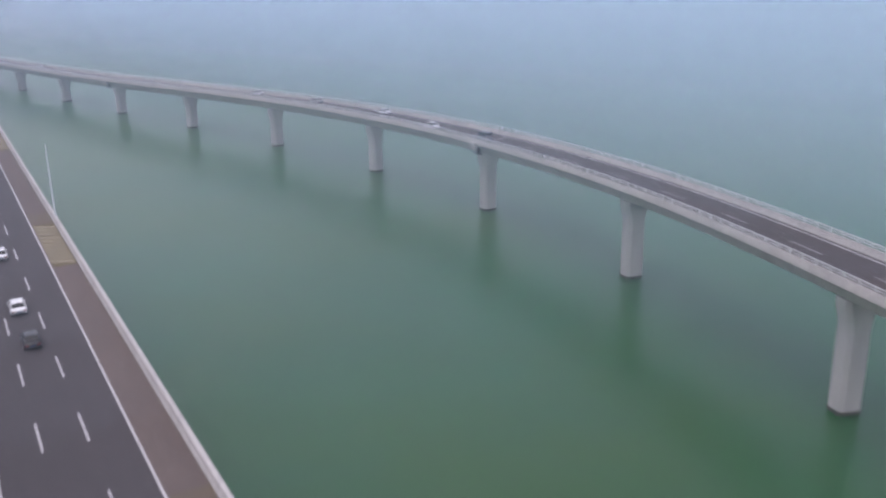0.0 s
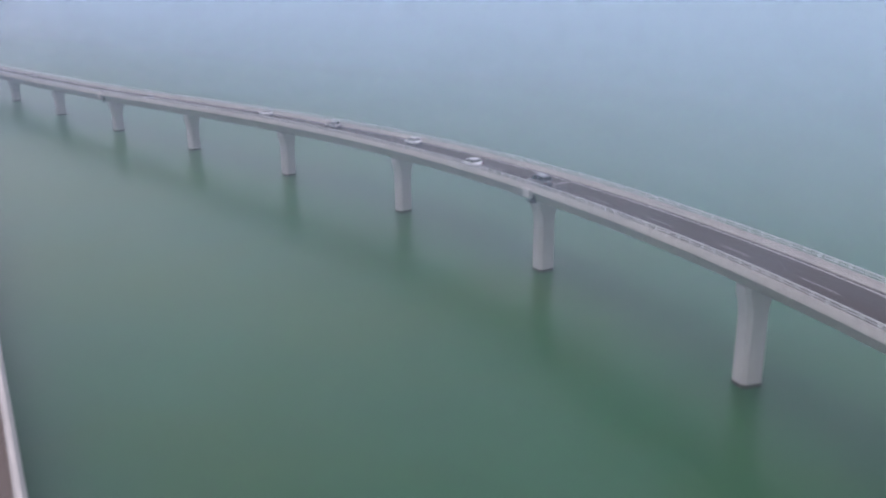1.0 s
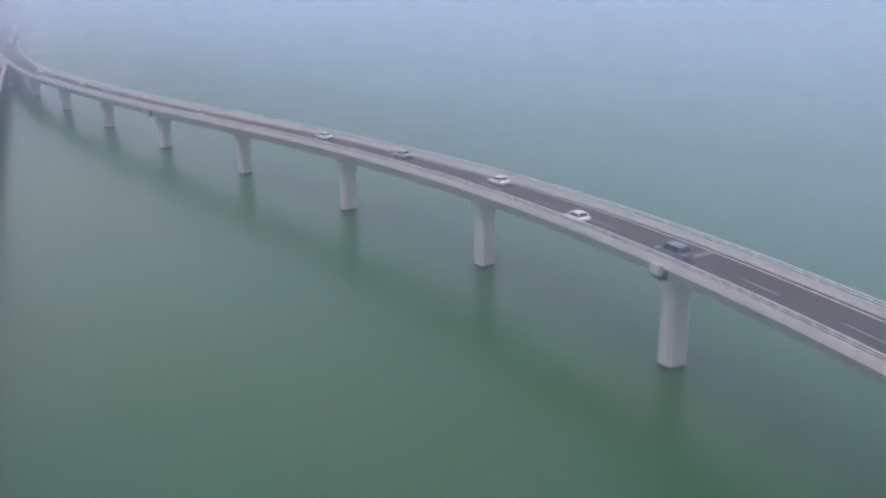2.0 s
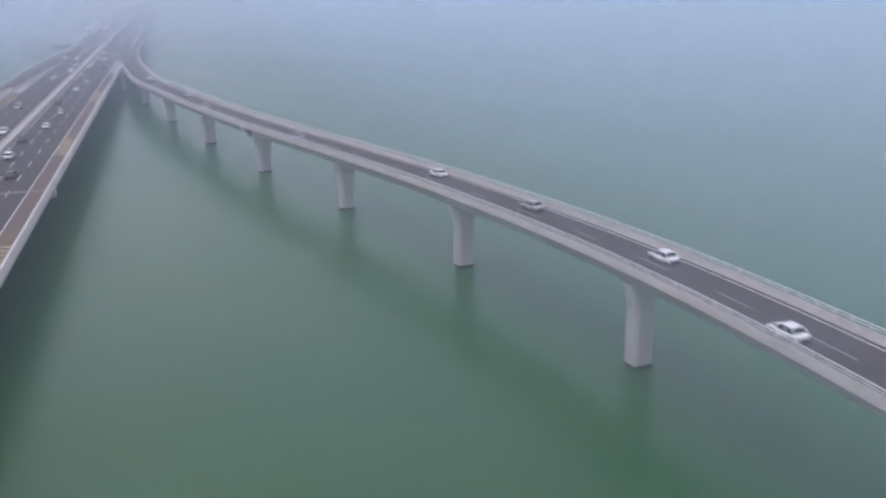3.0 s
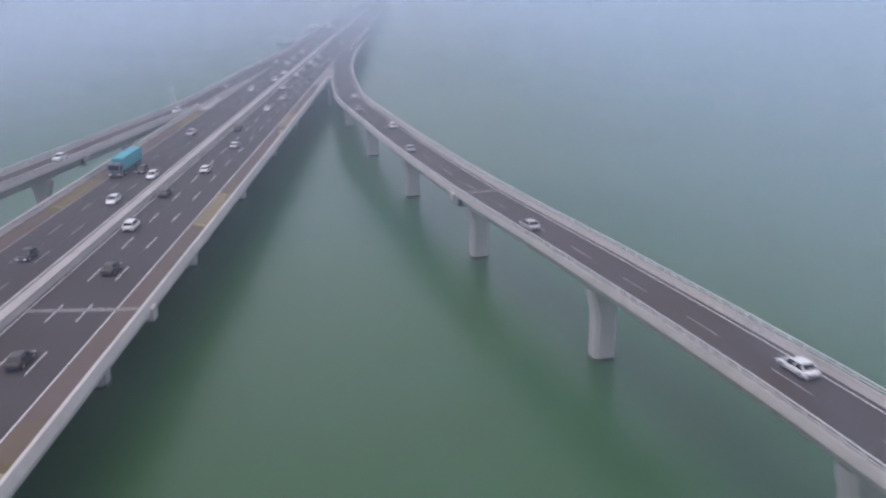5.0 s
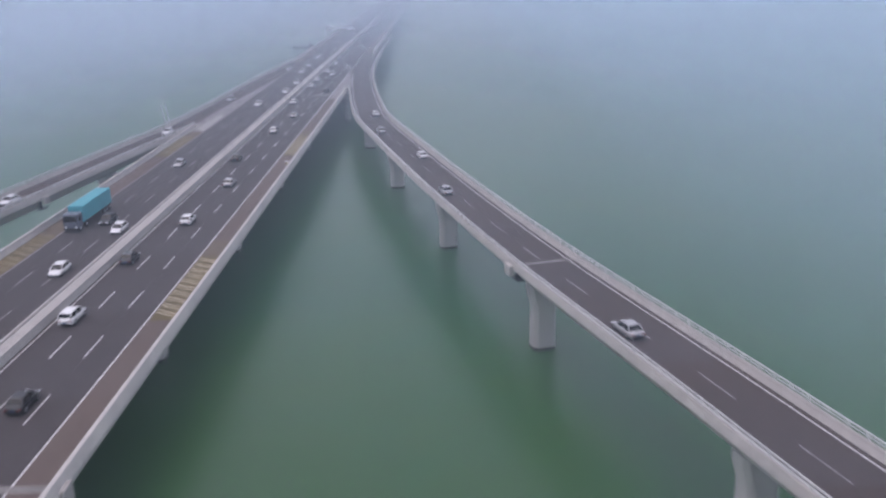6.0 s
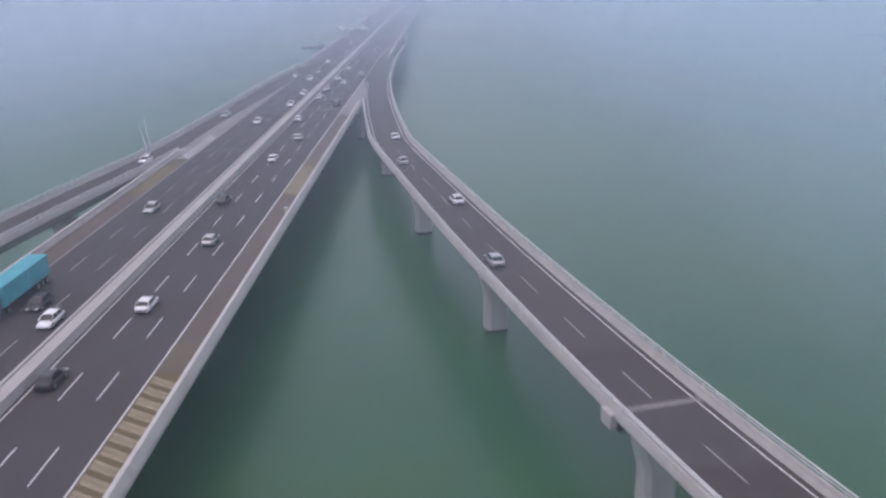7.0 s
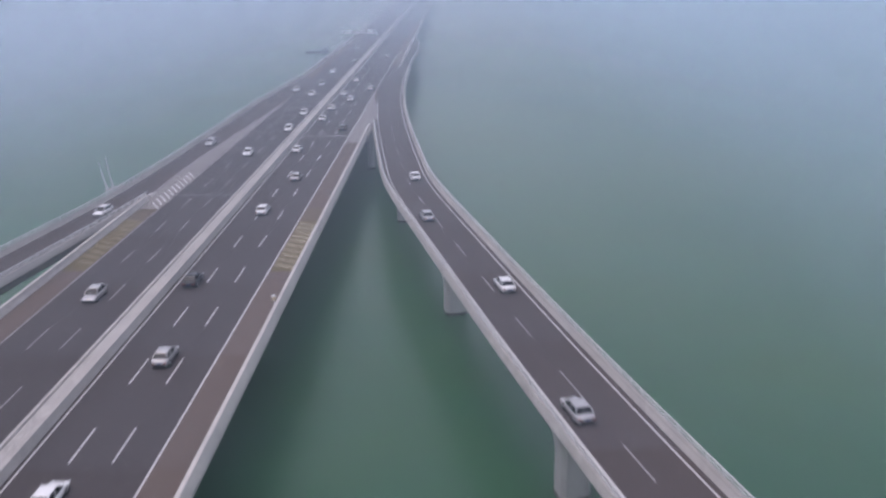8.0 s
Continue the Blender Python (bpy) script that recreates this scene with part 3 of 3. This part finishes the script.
street_lamp(-32.3, 111.0, 9.75, 4.6, 180, 7.0, bracket=True)
street_lamp(-32.7, 109.4, 9.75, 4.1, 180, 11.0, bracket=True)


def sign_gantry(y):
    """A slim gantry over the far carriageway, from the median to the outer parapet."""
    gantry = tagged(new("sign_gantry"), "slim grey steel sign gantry spanning the far carriageway", "gantry")
    gantry.matrix_basis = pose(MID, y, DECK + 0.8)
    span = -15.7
    for x, foot in ((0.0, 0.0), (span, 0.2)):
        bm = bmesh.new()
        box(bm, x - 0.3, -0.3, foot, x + 0.3, 0.3, foot + 0.12, 0.02)
        tube(bm, [(x, 0, foot + 0.1), (x, 0, 4.7), (x + (0.35 if x < -1 else -0.35), 0, 5.2)], [0.2, 0.17, 0.16], 8)
        part("post", bm, RAIL, gantry, "grey steel post")
    bm = bmesh.new()
    for z in (4.85, 5.5):
        tube(bm, [(-0.1, 0, z), (span + 0.1, 0, z)], 0.11, 6)
    for k in range(12):
        x = span * k / 12
        tube(bm, [(x, 0, 4.85), (x + span / 24, 0, 5.5), (x + span / 12, 0, 4.85)], 0.05, 5)
    part("beam", bm, RAIL, gantry, "grey latticed steel beam")
    for x0, x1 in ((-4.2, -1.6), (-15.2, -11.4)):
        bm = bmesh.new()
        box(bm, x0, -0.28, 4.3, x1, -0.16, 6.1, 0.03)
        part("sign_panel", bm, LAMP_STEEL, gantry, "blank pale back of a sign panel")
    return gantry


sign_gantry(380)


def call_box(x, y, z):
    post = tagged(new("call_box"), "small cream roadside call box on a short post by the parapet", "call box")
    post.matrix_basis = pose(x, y, z) @ Matrix.Scale(0.72, 4)
    bm = bmesh.new()
    tube(bm, [(0, 0, 0), (0, 0, 0.9)], 0.06, 8)
    part("post", bm, LAMP_STEEL, post)
    bm = bmesh.new()
    box(bm, -0.32, -0.22, 0.85, 0.32, 0.22, 1.55, 0.05)
    shell = part("housing", bm, HATCH, post, "cream metal housing")
    bm = bmesh.new()
    box(bm, -0.37, -0.3, 1.55, 0.37, 0.26, 1.63, 0.03)
    part("hood", bm, LAMP_STEEL, shell)
    return post


call_box(6.35, 55.6, DECK)


# ---- traffic, as it stands ----
def wheel(parent, x, y, r=0.33, w=0.22):
    bm = bmesh.new()
    s = 1 if x > 0 else -1
    tube(bm, [(x - s * w, y, r), (x - s * 0.03, y, r), (x, y, r)], [r, r, r * 0.9], 14)
    tyre = part("wheel", bm, TYRE, parent, "black tyre")
    bm = bmesh.new()
    tube(bm, [(x - s * 0.04, y, r), (x + s * 0.012, y, r)], [r * 0.66, r * 0.6], 10)
    part("rim", bm, RIM, tyre, "alloy rim")


def loft(bm, rings):
    vs = [[bm.verts.new(p) for p in ring] for ring in rings]
    n = len(vs[0])
    for u, v in zip(vs, vs[1:]):
        for k in range(n):
            bm.faces.new((u[k], u[(k + 1) % n], v[(k + 1) % n], v[k]))
    bm.faces.new(vs[0])
    bm.faces.new(vs[-1])
    return bm


def car(paint, label, length=4.2, width=1.66, high=1.36, tail=0.28, name="car"):
    """Nose towards +y. tail: how far the boot lies behind the cabin."""
    top = tagged(new(name), label, name, "traffic")
    h, w, belt = length / 2, width / 2, high * 0.62

    def hoop(y, half, z0, z1, tuck=0.06):
        zm = z0 + (z1 - z0) * 0.62
        right = [(half - 0.1, z0), (half - 0.02, z0 + 0.1), (half, zm), (half - tuck * 0.6, z1 - 0.10), (half - tuck - 0.05, z1 - 0.03), (half - tuck - 0.16, z1), (half * 0.45, z1 + 0.025)]
        return [(px, y, pz) for px, pz in right] + [(-px, y, pz) for px, pz in reversed(right)]

    bm = bmesh.new()
    loft(bm, [hoop(-h, w * 0.80, 0.38, belt - 0.16), hoop(-h + 0.08, w * 0.92, 0.28, belt - 0.02), hoop(-h + 0.45, w, 0.24, belt + 0.03), hoop(-h * 0.3, w, 0.2, belt + 0.02),
              hoop(h * 0.42, w, 0.2, belt - 0.02), hoop(h - 0.5, w * 0.98, 0.22, belt - 0.16), hoop(h - 0.1, w * 0.9, 0.26, belt - 0.28), hoop(h, w * 0.74, 0.34, belt - 0.38)])
    body = part("body", mesh_of("body", bm, paint, True), None, top)
    ya, yb = h * 0.54, -h + 0.16 + tail
    y1, y2 = ya - 0.82, yb + (0.55 if tail > 0.2 else 0.2)
    wl, wt = w - 0.08, w - 0.24
    bm = bmesh.new()
    loft(bm, [[(-wl, yb, belt - 0.03), (wl, yb, belt - 0.03), (wl, ya, belt - 0.05), (-wl, ya, belt - 0.05)], [(-wt, y2, high - 0.05), (wt, y2, high - 0.05), (wt, y1, high - 0.05), (-wt, y1, high - 0.05)]])
    part("glazing", bm, GLASS, top, "dark tinted glazing")
    bm = bmesh.new()
    loft(bm, [[(-wt - 0.03, y2 - 0.05, high - 0.07), (wt + 0.03, y2 - 0.05, high - 0.07), (wt + 0.03, y1 + 0.05, high - 0.07), (-wt - 0.03, y1 + 0.05, high - 0.07)],
              [(-wt + 0.08, y2 + 0.08, high), (wt - 0.08, y2 + 0.08, high), (wt - 0.08, y1 - 0.08, high), (-wt + 0.08, y1 - 0.08, high)]])
    part("roof", bm, paint, top)
    ym = (ya + yb) / 2 - 0.1
    for sx in (-1, 1):
        for (p, q) in (((sx * (wl + 0.005), ya, belt - 0.05), (sx * (wt + 0.01), y1, high - 0.05)), ((sx * (wl + 0.005), yb, belt - 0.03), (sx * (wt + 0.01), y2, high - 0.05)), ((sx * (wl + 0.005), ym, belt - 0.04), (sx * (wt + 0.01), ym, high - 0.05))):
            bm = bmesh.new()
            tube(bm, [p, q], 0.045, 5)
            part("pillar", bm, paint, top)
        bm = bmesh.new()
        box(bm, sx * (w + 0.05) - 0.08, ya - 0.42, belt - 0.06, sx * (w + 0.05) + 0.08, ya - 0.32, belt + 0.06, 0.03)
        part("door_mirror", bm, paint, top)
        bm = bmesh.new()
        box(bm, sx * w * 0.62 - 0.2, h - 0.16, belt - 0.42, sx * w * 0.62 + 0.2, h + 0.01, belt - 0.27, 0.03)
        part("headlight", bm, HEAD, top, "clear headlight")
        bm = bmesh.new()
        box(bm, sx * w * 0.68 - 0.18, -h - 0.01, belt - 0.30, sx * w * 0.68 + 0.18, -h + 0.14, belt - 0.14, 0.03)
        part("tail_light", bm, TAIL, top, "red tail light")
        for y in (h * 0.60, -h * 0.58):
            wheel(top, sx * (w + 0.005), y)
    bm = bmesh.new()
    box(bm, -0.24, -h - 0.025, 0.5, 0.24, -h + 0.02, 0.62)
    part("number_plate", bm, PLATE, top, "plain blue plate")
    bm = bmesh.new()
    box(bm, -w * 0.7, -h - 0.015, 0.32, w * 0.7, -h + 0.1, 0.46, 0.03)
    part("bumper", bm, BLACK_TRIM, top, "black lower bumper")
    return top


def van(paint, label):
    return car(paint, label, 4.6, 1.75, 1.85, 0.0, "van")


def lorry(label):
    top = tagged(new("lorry"), label, "lorry", "traffic")
    bm = bmesh.new()
    box(bm, -1.2, 0.1, 0.55, 1.2, 2.3, 3.0, 0.14)
    cab = part("cab", bm, TRUCK_CAB, top, "dark blue-grey tractor cab")
    bm = bmesh.new()
    box(bm, -1.05, 2.24, 1.75, 1.05, 2.33, 2.7, 0.04)
    part("windscreen", bm, GLASS, cab, "dark windscreen")
    for sx in (-1, 1):
        bm = bmesh.new()
        box(bm, sx * 1.19 - 0.02, 1.0, 1.8, sx * 1.19 + 0.02, 1.95, 2.55, 0.01)
        part("side_window", bm, GLASS, cab, "dark side window")
        bm = bmesh.new()
        box(bm, sx * 0.85 - 0.2, 2.25, 0.75, sx * 0.85 + 0.2, 2.34, 0.98, 0.02)
        part("headlight", bm, HEAD, cab, "clear headlight")
    bm = bmesh.new()
    box(bm, -1.15, 2.22, 0.4, 1.15, 2.38, 0.72, 0.05)
    part("bumper", bm, BLACK_TRIM, cab, "black bumper")
    bm = bmesh.new()
    box(bm, -0.5, -13.0, 0.75, 0.5, 1.5, 1.1)
    part("chassis", bm, BLACK_TRIM, top, "black chassis frame")
    bm = bmesh.new()
    box(bm, -1.24, -13.2, 1.1, 1.24, -0.35, 3.75, 0.10)
    trailer = part("trailer_box", bm, TRUCK_BLUE, top, "turquoise tarpaulin trailer box")
    for k in range(9):
        for sx in (-1, 1):
            bm = bmesh.new()
            y = -12.6 + 1.5 * k
            box(bm, sx * 1.25 - 0.03, y, 1.15, sx * 1.25 + 0.03, y + 0.1, 3.65)
            part("stake", bm, TRUCK_BLUE, trailer)
    for y in (1.3, -1.4, -9.6, -10.9, -12.2):
        for sx in (-1, 1):
            wheel(top, sx * 1.2, y, 0.5, 0.32)
    return top


white = car(CAR_WHITE, "white saloon car driving on the dark asphalt")
silver = car(CAR_SILVER, "silver saloon car driving on the dark asphalt")
dark = car(CAR_DARK, "glossy black saloon car driving on the dark asphalt")
grey = car(CAR_GREY, "dark grey saloon car driving on the dark asphalt")
suv = car(CAR_WHITE, "white tall estate car driving on the dark asphalt", 4.35, 1.72, 1.55, 0.1)
dark_van = van(CAR_GREY, "dark grey van driving on the slip road")


def put(model, m, used=set()):
    if model.name in used:
        return copy_thing(model, m)
    used.add(model.name)
    model.matrix_basis = m
    return model


for model, x, y in ((white, -1.9, -196.5), (white, -1.9, -219), (dark, -1.7, -230), (dark, -1.4, -72), (dark, -1.5, -43.5), (suv, -5.0, -23), (dark, -5.4, -2.2), (white, -2.6, 16.6),
                    (silver, -1.6, 41), (dark, -5.0, 63.1), (white, -2.9, 94.8), (silver, -1.4, 116.8), (white, -5.3, 141.4), (dark, 1.2, 165), (white, -5.2, 178.6), (white, -5.3, 195),
                    (white, -2.0, 210), (white, -5.0, 221), (silver, 1.9, 230.8), (white, -4.6, 250), (white, 0.2, 323.5)):
    put(model, pose(x, y, DECK + 0.005))
for model, x, y in ((dark, -15.0, -37), (white, -13.0, -6.5), (dark, -15.1, 17.5), (white, -11.7, 12.4), (silver, -15.3, 58.5), (white, -14.9, 139), (white, -11.4, 166), (white, -11.4, 188), (white, -14.4, 222),
                    (white, -20.6, 231), (silver, -14.6, 243.5), (white, -15.3, 276), (silver, -11.8, 312), (white, -15.6, 362)):
    put(model, pose(x, y, DECK + 0.005, 0, 0, 180))
put(lorry("turquoise tarpaulin lorry with a dark grey cab on the far carriageway"), pose(-18.7, 14.2, DECK + 0.005, 0, 0, 180) @ Matrix.Scale(0.92, 4))
for model, y, across in ((dark_van, -182.5, -1.5), (white, -163.5, -1.6), (white, -140, 1.7), (silver, -112, 1.7), (white, -85, 1.8), (silver, -34.5, -1.3), (silver, 27, -1.5), (white, 57, 1.5), (silver, 88, -1.2), (white, 114, 1.4)):
    put(model, east_line.stand(east_line.by_y(y), across, 0.025))
for model, y in ((white, 27.5), (white, 95), (silver, 150)):
    put(model, west_line.stand(west_line.by_y(y), 0.2, 0.025) @ pose(0, 0, 0, 0, 0, 180))


# ---- boats on the far water ----
def barge(x, y, turn, length):
    boat = tagged(new("barge"), "low dark barge lying on the hazy water", "boat", "boats")
    boat.matrix_basis = pose(x, y, 0, 0, 0, turn)
    h = length / 2
    bm = bmesh.new()
    loft(bm, [[(-1.6 * k, yy, z0), (1.6 * k, yy, z0), (1.9 * k, yy, z1), (-1.9 * k, yy, z1)] for yy, k, z0, z1 in ((-h, 0.8, -0.3, 1.3), (-h * 0.8, 1, -0.6, 1.2), (h * 0.6, 1, -0.6, 1.2), (h, 0.35, 0.1, 1.7))])
    part("hull", bm, HULL, boat)
    bm = bmesh.new()
    box(bm, -1.1, -h * 0.85, 1.1, 1.1, -h * 0.55, 3.0, 0.1)
    part("wheelhouse", bm, CAR_GREY, boat)
    return boat


barge(-45, 439, 90, 13)
barge(285, 475, 80, 24)
